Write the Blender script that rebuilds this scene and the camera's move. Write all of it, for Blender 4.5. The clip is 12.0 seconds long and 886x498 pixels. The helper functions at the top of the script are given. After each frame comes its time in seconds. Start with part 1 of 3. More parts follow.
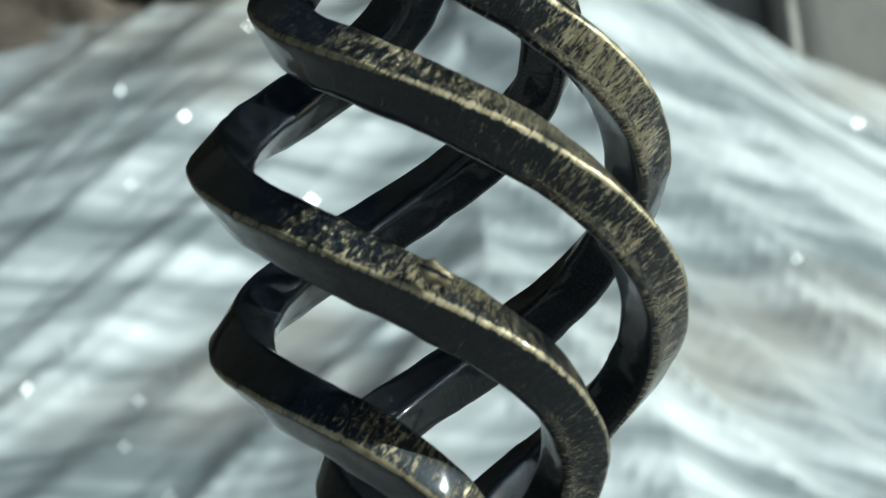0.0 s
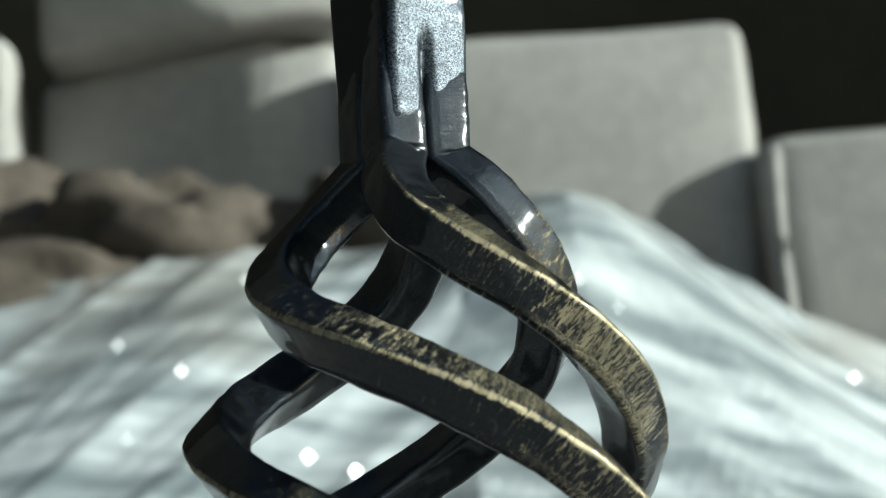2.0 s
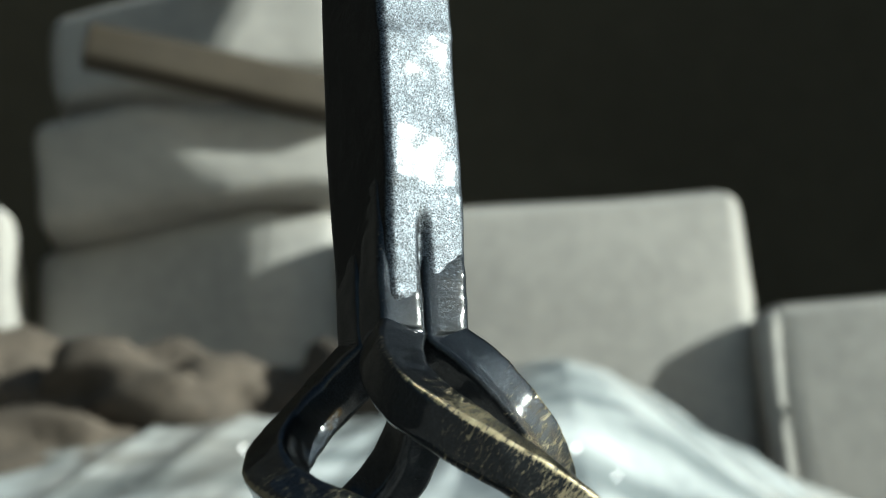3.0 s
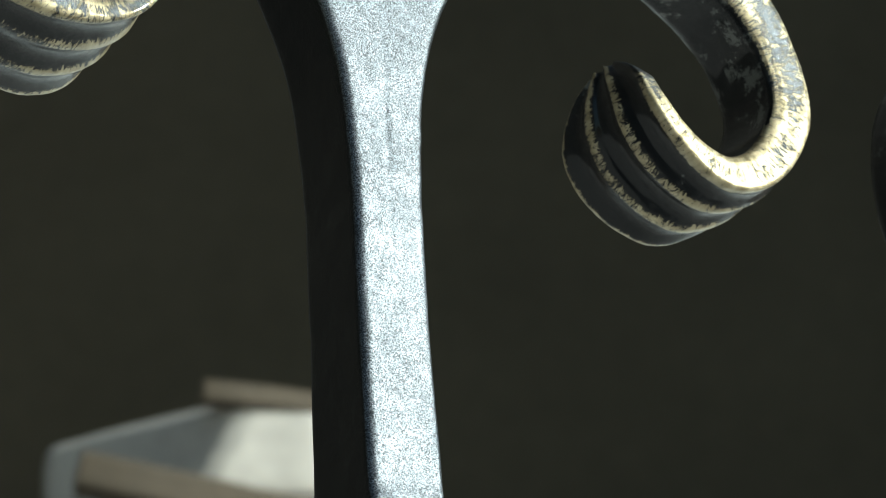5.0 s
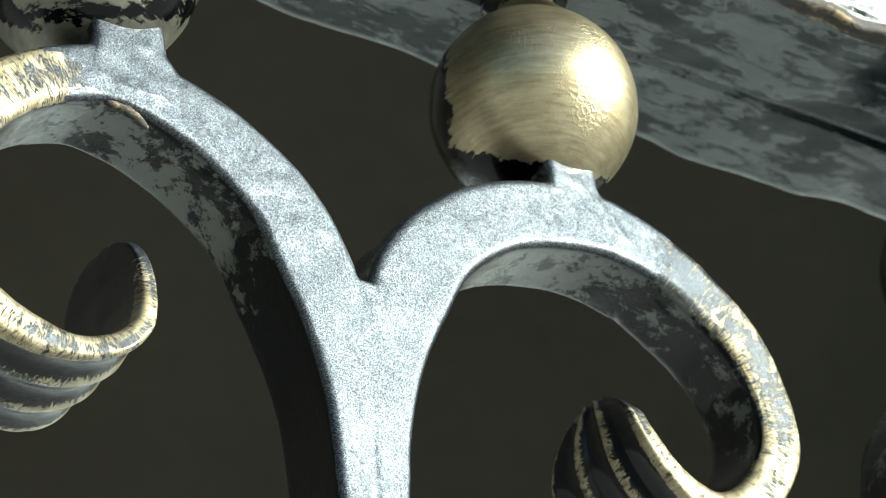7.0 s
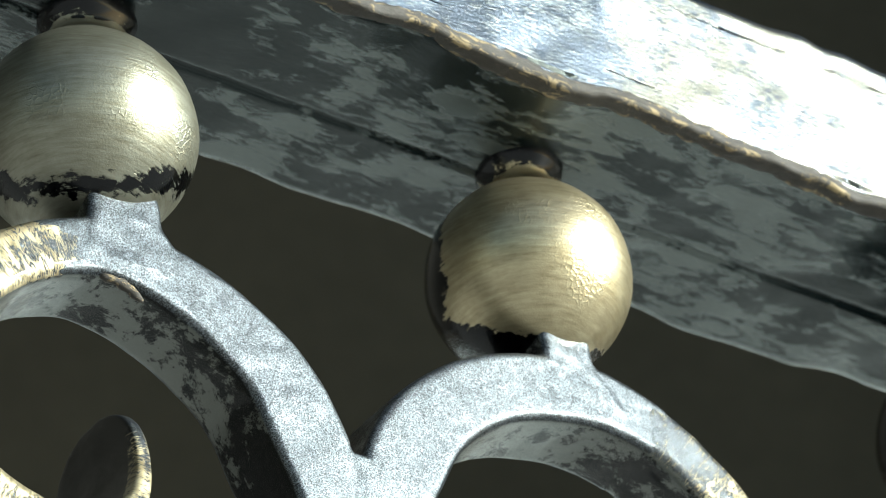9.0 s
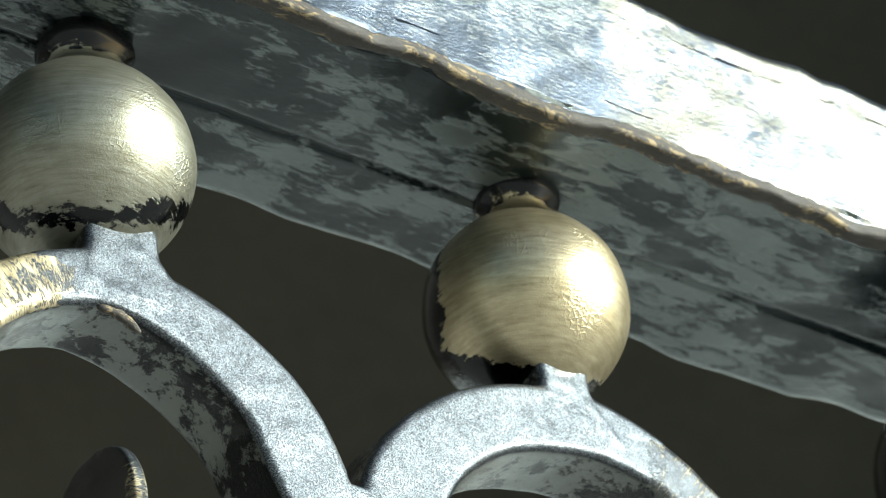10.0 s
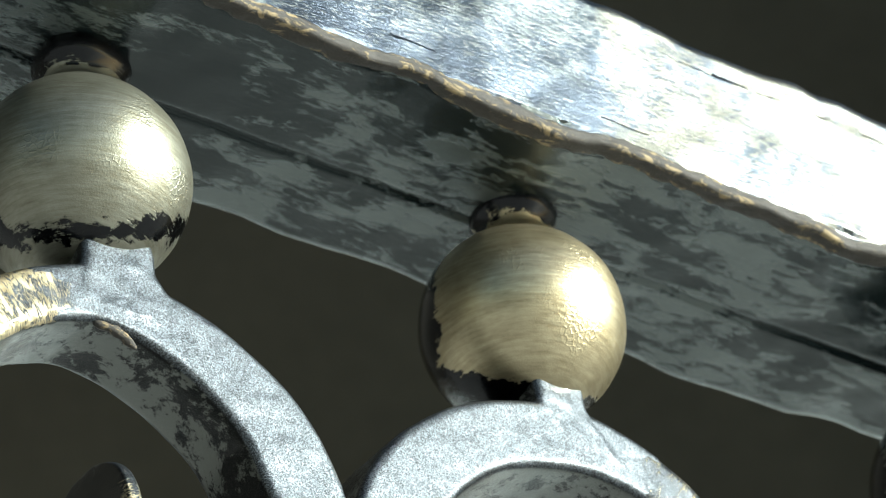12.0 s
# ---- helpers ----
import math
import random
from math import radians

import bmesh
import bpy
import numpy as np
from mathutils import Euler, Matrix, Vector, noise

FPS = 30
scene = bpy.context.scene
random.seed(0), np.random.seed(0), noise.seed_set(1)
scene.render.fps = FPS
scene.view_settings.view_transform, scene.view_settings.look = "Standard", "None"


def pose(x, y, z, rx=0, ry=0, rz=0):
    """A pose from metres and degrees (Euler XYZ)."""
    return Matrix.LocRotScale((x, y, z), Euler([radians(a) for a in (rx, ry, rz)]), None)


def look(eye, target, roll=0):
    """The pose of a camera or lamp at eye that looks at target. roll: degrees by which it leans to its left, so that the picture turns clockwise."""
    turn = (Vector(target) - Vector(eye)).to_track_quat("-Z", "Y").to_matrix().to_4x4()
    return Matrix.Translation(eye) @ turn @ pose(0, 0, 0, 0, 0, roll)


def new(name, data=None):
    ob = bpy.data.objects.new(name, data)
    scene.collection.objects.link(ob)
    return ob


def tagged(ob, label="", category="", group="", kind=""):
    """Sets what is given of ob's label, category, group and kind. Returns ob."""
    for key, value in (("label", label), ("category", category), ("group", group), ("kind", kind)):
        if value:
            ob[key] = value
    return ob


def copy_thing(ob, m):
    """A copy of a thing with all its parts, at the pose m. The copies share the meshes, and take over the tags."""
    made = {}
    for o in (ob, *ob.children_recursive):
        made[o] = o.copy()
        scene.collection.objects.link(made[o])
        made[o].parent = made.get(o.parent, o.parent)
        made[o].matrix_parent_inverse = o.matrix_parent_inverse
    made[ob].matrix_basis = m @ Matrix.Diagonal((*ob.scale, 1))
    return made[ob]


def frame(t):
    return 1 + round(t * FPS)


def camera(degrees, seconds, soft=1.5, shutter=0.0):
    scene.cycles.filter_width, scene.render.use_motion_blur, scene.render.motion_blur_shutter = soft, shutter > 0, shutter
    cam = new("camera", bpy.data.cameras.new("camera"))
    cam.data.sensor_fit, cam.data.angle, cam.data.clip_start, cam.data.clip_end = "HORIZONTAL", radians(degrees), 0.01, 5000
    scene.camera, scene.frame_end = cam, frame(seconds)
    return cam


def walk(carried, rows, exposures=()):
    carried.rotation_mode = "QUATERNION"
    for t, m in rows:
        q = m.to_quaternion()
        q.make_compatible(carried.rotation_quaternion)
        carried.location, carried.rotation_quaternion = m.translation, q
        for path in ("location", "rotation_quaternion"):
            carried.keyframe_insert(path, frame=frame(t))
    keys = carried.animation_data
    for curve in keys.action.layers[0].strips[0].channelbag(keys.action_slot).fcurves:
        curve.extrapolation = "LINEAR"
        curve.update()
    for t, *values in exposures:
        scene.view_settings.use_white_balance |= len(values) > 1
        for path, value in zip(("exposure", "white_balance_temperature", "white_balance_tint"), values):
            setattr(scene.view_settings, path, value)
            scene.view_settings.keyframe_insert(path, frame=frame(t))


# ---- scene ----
cam = camera(16.0, 12.0, soft=0.8)
# close focus on the ironwork, with a four-bladed iris
cam.data.dof.use_dof = True
cam.data.dof.focus_distance = 0.512
cam.data.dof.aperture_fstop = 41.0
cam.data.dof.aperture_blades = 4
cam.data.dof.aperture_rotation = radians(45)
PATH = [
    (0, pose(0.00000, -0.45000, 0.70000, 101.500, 3.3, 0.000)),
    (0.5, pose(0.00005, -0.45015, 0.70072, 102.436, 3.3, -0.013)),
    (1, pose(0.00012, -0.45040, 0.70177, 103.811, 3.3, -0.027)),
    (1.5, pose(0.00018, -0.45060, 0.70256, 104.851, 3.3, -0.040)),
    (2, pose(0.00024, -0.45086, 0.70350, 106.097, 3.3, -0.053)),
    (2.5, pose(0.00032, -0.45120, 0.70460, 107.568, 3.3, -0.067)),
    (2.7, pose(0.00034, -0.45134, 0.70505, 108.169, 3.3, -0.072)),
    (3.1, pose(0.00042, -0.45167, 0.70601, 109.465, 3.3, -0.095)),
    (3.5, pose(0.00050, -0.45207, 0.70709, 110.923, 3.3, -0.118)),
    (3.9, pose(0.00058, -0.45252, 0.70823, 112.496, 3.3, -0.141)),
    (4.3, pose(0.00066, -0.45303, 0.70941, 114.134, 3.3, -0.164)),
    (4.5, pose(0.00071, -0.45330, 0.71000, 114.963, 3.3, -0.185)),
    (5, pose(0.00082, -0.45395, 0.71133, 116.847, 3.3, -0.236)),
    (5.5, pose(0.00091, -0.45448, 0.71234, 118.291, 3.3, -0.288)),
    (6, pose(0.00100, -0.45504, 0.71334, 119.755, 3.3, -0.339)),
    (6.5, pose(0.00109, -0.45560, 0.71429, 121.154, 3.3, -0.390)),
    (7, pose(0.00117, -0.45614, 0.71516, 122.461, 3.3, -0.442)),
    (7.5, pose(0.00122, -0.45661, 0.71588, 123.569, 3.3, -0.462)),
    (7.7, pose(0.00124, -0.45680, 0.71616, 123.987, 3.3, -0.473)),
    (8.1, pose(0.00128, -0.45709, 0.71658, 124.648, 3.3, -0.496)),
    (8.6, pose(0.00131, -0.45730, 0.71689, 125.118, 3.3, -0.524)),
    (9.0, pose(0.00133, -0.45741, 0.71704, 125.359, 3.3, -0.547)),
    (9.3, pose(0.00135, -0.45750, 0.71716, 125.543, 3.3, -0.564)),
    (9.5, pose(0.00136, -0.45756, 0.71724, 125.676, 3.3, -0.575)),
    (10, pose(0.00138, -0.45765, 0.71737, 125.875, 3.3, -0.596)),
    (10.5, pose(0.00140, -0.45771, 0.71746, 126.009, 3.3, -0.616)),
    (11, pose(0.00141, -0.45775, 0.71750, 126.085, 3.3, -0.637)),
    (11.5, pose(0.00143, -0.45776, 0.71752, 126.113, 3.3, -0.657)),
    (12, pose(0.00144, -0.45778, 0.71754, 126.142, 3.3, -0.678)),
]
walk(cam, PATH, exposures=[(0, 0.03, 5750, -5), (2.7, 0.2, 6000, -4), (4.4, 0.6, 6100, -4), (6.5, 1.05, 6200, -3), (9.4, 1.1, 6200, -3), (12, 1.1, 6200, -3)])

# ---- light ----
SUN = Vector((0.905, -0.28, 0.31)).normalized()
world = bpy.data.worlds.new("sky")
scene.world = world
world.use_nodes = True
wn = world.node_tree.nodes
sky = wn.new("ShaderNodeTexSky")
sky.sky_type = "NISHITA"
sky.sun_disc = False
sky.sun_elevation = math.asin(SUN.z)
sky.sun_rotation = math.atan2(SUN.x, SUN.y)
world.node_tree.links.new(sky.outputs[0], wn["Background"].inputs[0])
wn["Background"].inputs[1].default_value = 0.066
sun_data = bpy.data.lights.new("sun", "SUN")
sun_data.energy, sun_data.angle, sun_data.color = 6.5, radians(0.5), (1.0, 0.96, 0.9)
sun = new("sun", sun_data)
sun.matrix_world = look(SUN * 20, (0, 0, 0))

# ---- materials ----


def mat(name):
    m = bpy.data.materials.new(name)
    m.use_nodes = True
    return m, m.node_tree.nodes, m.node_tree.links, m.node_tree.nodes["Principled BSDF"]


def node(nodes, kind, **values):
    n = nodes.new(kind)
    for k, v in values.items():
        n.inputs[k].default_value = v
    return n


def ramp(nodes, links, src, lo, hi, a=(0, 0, 0, 1), b=(1, 1, 1, 1)):
    r = nodes.new("ShaderNodeValToRGB")
    r.color_ramp.elements[0].position, r.color_ramp.elements[0].color = lo, a
    r.color_ramp.elements[1].position, r.color_ramp.elements[1].color = hi, b
    links.new(src, r.inputs[0])
    return r.outputs[0]


def math_node(nodes, links, op, a, b):
    n = nodes.new("ShaderNodeMath")
    n.operation = op
    for i, v in enumerate((a, b)):
        if isinstance(v, (int, float)):
            n.inputs[i].default_value = v
        else:
            links.new(v, n.inputs[i])
    return n.outputs[0]


def mix_color(nodes, links, fac, a, b):
    n = nodes.new("ShaderNodeMix")
    n.data_type = "RGBA"
    for i, v in ((0, fac), (6, a), (7, b)):
        if hasattr(v, "is_linked"):
            links.new(v, n.inputs[i])
        else:
            n.inputs[i].default_value = v
    return n.outputs[2]


def iron(name, gold_amount, dark=(0.016, 0.021, 0.028, 1), rough=0.36, stretch=(1, 1, 1), spark=9.0, wear_gain=0.5, coat=0.5, metal=0.9, brushed=False, smear=(0.2, 0.7), brass=1.0, grain=1.5, relief=1.0, tones=((0.30, 0.25, 0.14, 1), (0.68, 0.60, 0.40, 1)), coat_rough=0.09, shaded_flanks=False, turned=0.16):
    """Blue-black metallic paint with brassy patina brushed over the worn edges."""
    m, ns, ln, bsdf = mat(name)
    tc = ns.new("ShaderNodeTexCoord")
    mp = ns.new("ShaderNodeMapping")
    mp.inputs["Scale"].default_value = stretch
    ln.new(tc.outputs["Object"], mp.inputs[0])
    if brushed:  # strokes laid across the bar
        run, across, both = ns.new("ShaderNodeAttribute"), ns.new("ShaderNodeAttribute"), ns.new("ShaderNodeCombineXYZ")
        run.attribute_name, across.attribute_name = "run", "across"
        ln.new(run.outputs["Fac"], both.inputs[0])
        ln.new(across.outputs["Fac"], both.inputs[1])
        ln.new(both.outputs[0], mp.inputs[0])
    wear = ns.new("ShaderNodeAttribute")
    wear.attribute_name = "wear"
    fine = node(ns, "ShaderNodeTexNoise", Scale=520.0, Detail=9.0, Roughness=0.75, Distortion=1.2)
    mid = node(ns, "ShaderNodeTexNoise", Scale=150.0, Detail=4.0, Roughness=0.6)
    big = node(ns, "ShaderNodeTexNoise", Scale=48.0, Detail=3.0, Roughness=0.6)
    ln.new(mp.outputs[0], fine.inputs["Vector"])
    ln.new(mp.outputs[0], mid.inputs["Vector"])
    ln.new(tc.outputs["Object"], big.inputs["Vector"])
    s = math_node(ns, ln, "ADD", math_node(ns, ln, "MULTIPLY", fine.outputs[0], grain), math_node(ns, ln, "MULTIPLY", big.outputs[0], 1.2))
    s = math_node(ns, ln, "ADD", s, math_node(ns, ln, "MULTIPLY", mid.outputs[0], 0.5))
    s = math_node(ns, ln, "ADD", s, math_node(ns, ln, "MULTIPLY", wear.outputs["Fac"], wear_gain))
    g = ramp(ns, ln, math_node(ns, ln, "ADD", s, gold_amount - 1.15 - grain / 2), 0.0, 0.16)
    cells = node(ns, "ShaderNodeTexVoronoi", Scale=6300.0)
    ln.new(tc.outputs["Object"], cells.inputs["Vector"])
    bright = tuple(min(1, c * spark) for c in dark[:3]) + (1,)
    glitter = math_node(ns, ln, "MULTIPLY", ramp(ns, ln, cells.outputs["Color"], 0.28, 1.0), ramp(ns, ln, fine.outputs[0], *smear))
    flakes = mix_color(ns, ln, glitter, dark, bright)
    tone = mix_color(ns, ln, ramp(ns, ln, mid.outputs[0], 0.3, 0.7), *(tuple(min(1.0, c * brass) for c in t[:3]) + (1,) for t in tones))
    if shaded_flanks:  # flanks take a near-black colour as their shade, the paint dulled in patches
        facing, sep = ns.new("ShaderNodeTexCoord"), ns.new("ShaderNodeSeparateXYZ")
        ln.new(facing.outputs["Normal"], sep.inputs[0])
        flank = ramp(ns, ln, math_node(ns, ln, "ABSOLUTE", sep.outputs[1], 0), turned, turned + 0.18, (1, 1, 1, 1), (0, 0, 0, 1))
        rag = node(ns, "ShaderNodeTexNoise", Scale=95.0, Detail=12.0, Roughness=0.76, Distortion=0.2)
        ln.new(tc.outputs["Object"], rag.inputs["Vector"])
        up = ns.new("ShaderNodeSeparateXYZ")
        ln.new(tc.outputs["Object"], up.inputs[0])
        # pale patches gather up the arms, standing for ground mirrored from below
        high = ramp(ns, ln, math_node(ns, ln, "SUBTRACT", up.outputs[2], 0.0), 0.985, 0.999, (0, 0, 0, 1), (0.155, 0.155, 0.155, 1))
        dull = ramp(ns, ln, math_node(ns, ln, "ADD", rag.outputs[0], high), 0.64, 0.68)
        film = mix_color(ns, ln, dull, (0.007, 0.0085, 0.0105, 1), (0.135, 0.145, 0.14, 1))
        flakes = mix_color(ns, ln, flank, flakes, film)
    ln.new(mix_color(ns, ln, g, flakes, tone), bsdf.inputs["Base Color"])
    bsdf.inputs["Metallic"].default_value = metal
    bsdf.inputs["Coat Weight"].default_value = coat
    bsdf.inputs["Coat Roughness"].default_value = coat_rough
    r = math_node(ns, ln, "ADD", math_node(ns, ln, "MULTIPLY", g, 0.06), math_node(ns, ln, "MULTIPLY", mid.outputs[0], 0.14))
    ln.new(math_node(ns, ln, "ADD", r, rough - 0.08), bsdf.inputs["Roughness"])
    bump = node(ns, "ShaderNodeBump", Strength=0.6, Distance=0.00025)
    h = math_node(ns, ln, "ADD", math_node(ns, ln, "MULTIPLY", fine.outputs[0], relief), math_node(ns, ln, "MULTIPLY", cells.outputs["Color"], 0.35))
    h = math_node(ns, ln, "ADD", h, math_node(ns, ln, "MULTIPLY", g, 0.35))
    ln.new(h, bump.inputs["Height"])
    ln.new(bump.outputs[0], bsdf.inputs["Normal"])
    return m


def gloss_paint():
    """Slate gloss paint, dulled in ragged patches brushed along the bar."""
    m, ns, ln, bsdf = mat("rail_underside")
    tc = ns.new("ShaderNodeTexCoord")
    mp = ns.new("ShaderNodeMapping")
    mp.inputs["Scale"].default_value = (0.36, 1.0, 1.0)
    mp.inputs["Rotation"].default_value = (0, 0, radians(6))
    ln.new(tc.outputs["Object"], mp.inputs[0])
    patch = node(ns, "ShaderNodeTexNoise", Scale=150.0, Detail=12.0, Roughness=0.76, Distortion=0.1)
    hair = node(ns, "ShaderNodeTexNoise", Scale=1500.0, Detail=3.0, Roughness=0.7)
    big = node(ns, "ShaderNodeTexNoise", Scale=30.0, Detail=3.0)
    for n in (patch, hair):
        ln.new(mp.outputs[0], n.inputs["Vector"])
    ln.new(tc.outputs["Object"], big.inputs["Vector"])
    s = math_node(ns, ln, "ADD", math_node(ns, ln, "MULTIPLY", patch.outputs[0], 0.72), math_node(ns, ln, "MULTIPLY", big.outputs[0], 0.28))
    s = math_node(ns, ln, "ADD", s, math_node(ns, ln, "MULTIPLY", hair.outputs[0], 0.06))
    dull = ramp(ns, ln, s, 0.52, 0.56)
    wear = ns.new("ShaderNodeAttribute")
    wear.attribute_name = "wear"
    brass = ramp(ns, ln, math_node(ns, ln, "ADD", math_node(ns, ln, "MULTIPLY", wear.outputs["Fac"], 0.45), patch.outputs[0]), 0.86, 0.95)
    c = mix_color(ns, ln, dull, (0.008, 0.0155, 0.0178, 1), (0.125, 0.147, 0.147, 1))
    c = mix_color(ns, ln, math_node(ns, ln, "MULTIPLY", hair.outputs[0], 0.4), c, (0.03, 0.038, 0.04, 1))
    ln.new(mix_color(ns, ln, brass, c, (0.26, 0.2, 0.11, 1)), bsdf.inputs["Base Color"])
    bsdf.inputs["Metallic"].default_value = 0.5
    ln.new(math_node(ns, ln, "ADD", math_node(ns, ln, "MULTIPLY", dull, 0.2), 0.07), bsdf.inputs["Roughness"])
    bsdf.inputs["Coat Weight"].default_value = 0.15
    bsdf.inputs["Coat Roughness"].default_value = 0.06
    bump = node(ns, "ShaderNodeBump", Strength=0.6, Distance=0.0003)
    h = math_node(ns, ln, "ADD", patch.outputs[0], math_node(ns, ln, "MULTIPLY", hair.outputs[0], 0.25))
    ln.new(math_node(ns, ln, "ADD", h, math_node(ns, ln, "MULTIPLY", dull, 0.2)), bump.inputs["Height"])
    ln.new(bump.outputs[0], bsdf.inputs["Normal"])
    return m


def rail_face():
    """Silver paint dragged dry along the blue-black bar, a warmer second coat lapping over it."""
    m, ns, ln, bsdf = mat("rail_iron")
    tc = ns.new("ShaderNodeTexCoord")
    mp = ns.new("ShaderNodeMapping")
    mp.inputs["Scale"].default_value = (0.19, 1.0, 1.0)
    ln.new(tc.outputs["Object"], mp.inputs[0])
    sep = ns.new("ShaderNodeSeparateXYZ")
    ln.new(tc.outputs["Object"], sep.inputs[0])
    drag = node(ns, "ShaderNodeTexNoise", Scale=2400.0, Detail=5.0, Roughness=0.62, Distortion=0.3)
    big = node(ns, "ShaderNodeTexNoise", Scale=42.0, Detail=4.0, Roughness=0.6)
    fine = node(ns, "ShaderNodeTexNoise", Scale=2600.0, Detail=3.0)
    for n in (drag, fine):
        ln.new(mp.outputs[0], n.inputs["Vector"])
    ln.new(tc.outputs["Object"], big.inputs["Vector"])
    lap = ramp(ns, ln, math_node(ns, ln, "ADD", sep.outputs[0], math_node(ns, ln, "MULTIPLY", fine.outputs[0], 0.0016)), 0.0525, 0.0532)
    s = math_node(ns, ln, "ADD", math_node(ns, ln, "MULTIPLY", drag.outputs[0], 1.0), math_node(ns, ln, "MULTIPLY", big.outputs[0], 0.45))
    s = math_node(ns, ln, "ADD", s, math_node(ns, ln, "MULTIPLY", lap, 0.07))
    bare = ramp(ns, ln, s, 0.73, 0.79, (1, 1, 1, 1), (0, 0, 0, 1))
    wear = ns.new("ShaderNodeAttribute")
    wear.attribute_name = "wear"
    chip = ramp(ns, ln, math_node(ns, ln, "ADD", math_node(ns, ln, "MULTIPLY", wear.outputs["Fac"], 0.5), drag.outputs[0]), 0.92, 1.0)
    c = mix_color(ns, ln, lap, (0.058, 0.066, 0.068, 1), (0.070, 0.069, 0.056, 1))
    c = mix_color(ns, ln, math_node(ns, ln, "MULTIPLY", fine.outputs[0], 0.5), c, (0.03, 0.034, 0.037, 1))
    c = mix_color(ns, ln, bare, c, (0.012, 0.0175, 0.027, 1))
    ln.new(mix_color(ns, ln, chip, c, (0.10, 0.078, 0.045, 1)), bsdf.inputs["Base Color"])
    bsdf.inputs["Metallic"].default_value = 0.85
    ln.new(math_node(ns, ln, "ADD", math_node(ns, ln, "MULTIPLY", bare, -0.04), 0.32), bsdf.inputs["Roughness"])
    bsdf.inputs["Coat Weight"].default_value = 0.15
    bsdf.inputs["Coat Roughness"].default_value = 0.2
    bump = node(ns, "ShaderNodeBump", Strength=0.5, Distance=0.0002)
    ln.new(math_node(ns, ln, "ADD", drag.outputs[0], math_node(ns, ln, "MULTIPLY", fine.outputs[0], 0.4)), bump.inputs["Height"])
    ln.new(bump.outputs[0], bsdf.inputs["Normal"])
    return m


def ball_gold(name, dark, pale, rough=0.37):
    """Gold wiped round the ball over black gloss, ragged at its edge, wrinkled where it dried thick."""
    m, ns, ln, bsdf = mat(name)
    tc = ns.new("ShaderNodeTexCoord")
    mp = ns.new("ShaderNodeMapping")
    mp.inputs["Scale"].default_value = (0.1, 0.1, 1.0)
    ln.new(tc.outputs["Object"], mp.inputs[0])
    streak = node(ns, "ShaderNodeTexNoise", Scale=1500.0, Detail=5.0, Roughness=0.65)
    blotch = node(ns, "ShaderNodeTexNoise", Scale=190.0, Detail=9.0, Roughness=0.68)
    grit = node(ns, "ShaderNodeTexNoise", Scale=2600.0, Detail=3.0)
    big = node(ns, "ShaderNodeTexNoise", Scale=75.0, Detail=2.0)
    ln.new(mp.outputs[0], streak.inputs["Vector"])
    for n in (blotch, grit, big):
        ln.new(tc.outputs["Object"], n.inputs["Vector"])
    wear = ns.new("ShaderNodeAttribute")
    wear.attribute_name = "wear"
    s = math_node(ns, ln, "ADD", wear.outputs["Fac"], math_node(ns, ln, "MULTIPLY", streak.outputs[0], 0.55))
    s = math_node(ns, ln, "ADD", s, math_node(ns, ln, "MULTIPLY", blotch.outputs[0], 1.1))
    g = ramp(ns, ln, math_node(ns, ln, "SUBTRACT", s, 0.82), 0.46, 0.54)
    tone = mix_color(ns, ln, ramp(ns, ln, math_node(ns, ln, "ADD", math_node(ns, ln, "MULTIPLY", streak.outputs[0], 0.6), math_node(ns, ln, "MULTIPLY", blotch.outputs[0], 0.4)), 0.3, 0.7), dark, pale)
    ln.new(mix_color(ns, ln, g, (0.007, 0.008, 0.010, 1), tone), bsdf.inputs["Base Color"])
    bsdf.inputs["Metallic"].default_value = 0.9
    bsdf.inputs["Coat Weight"].default_value = 0.3
    bsdf.inputs["Coat Roughness"].default_value = 0.12
    ln.new(math_node(ns, ln, "ADD", math_node(ns, ln, "MULTIPLY", g, rough - 0.17), 0.17), bsdf.inputs["Roughness"])
    wrinkle = ns.new("ShaderNodeTexVoronoi")
    wrinkle.feature = "DISTANCE_TO_EDGE"
    wrinkle.inputs["Scale"].default_value = 900.0
    ln.new(tc.outputs["Object"], wrinkle.inputs["Vector"])
    ridge = math_node(ns, ln, "MULTIPLY", ramp(ns, ln, wrinkle.outputs["Distance"], 0.0, 0.16, (1, 1, 1, 1), (0, 0, 0, 1)), ramp(ns, ln, big.outputs[0], 0.56, 0.64))
    h = math_node(ns, ln, "ADD", math_node(ns, ln, "MULTIPLY", streak.outputs[0], 0.5), math_node(ns, ln, "MULTIPLY", grit.outputs[0], 0.3))
    h = math_node(ns, ln, "ADD", h, math_node(ns, ln, "MULTIPLY", ridge, 0.35))
    h = math_node(ns, ln, "ADD", h, math_node(ns, ln, "MULTIPLY", g, 0.3))
    bump = node(ns, "ShaderNodeBump", Strength=0.7, Distance=0.00022)
    ln.new(h, bump.inputs["Height"])
    ln.new(bump.outputs[0], bsdf.inputs["Normal"])
    return m


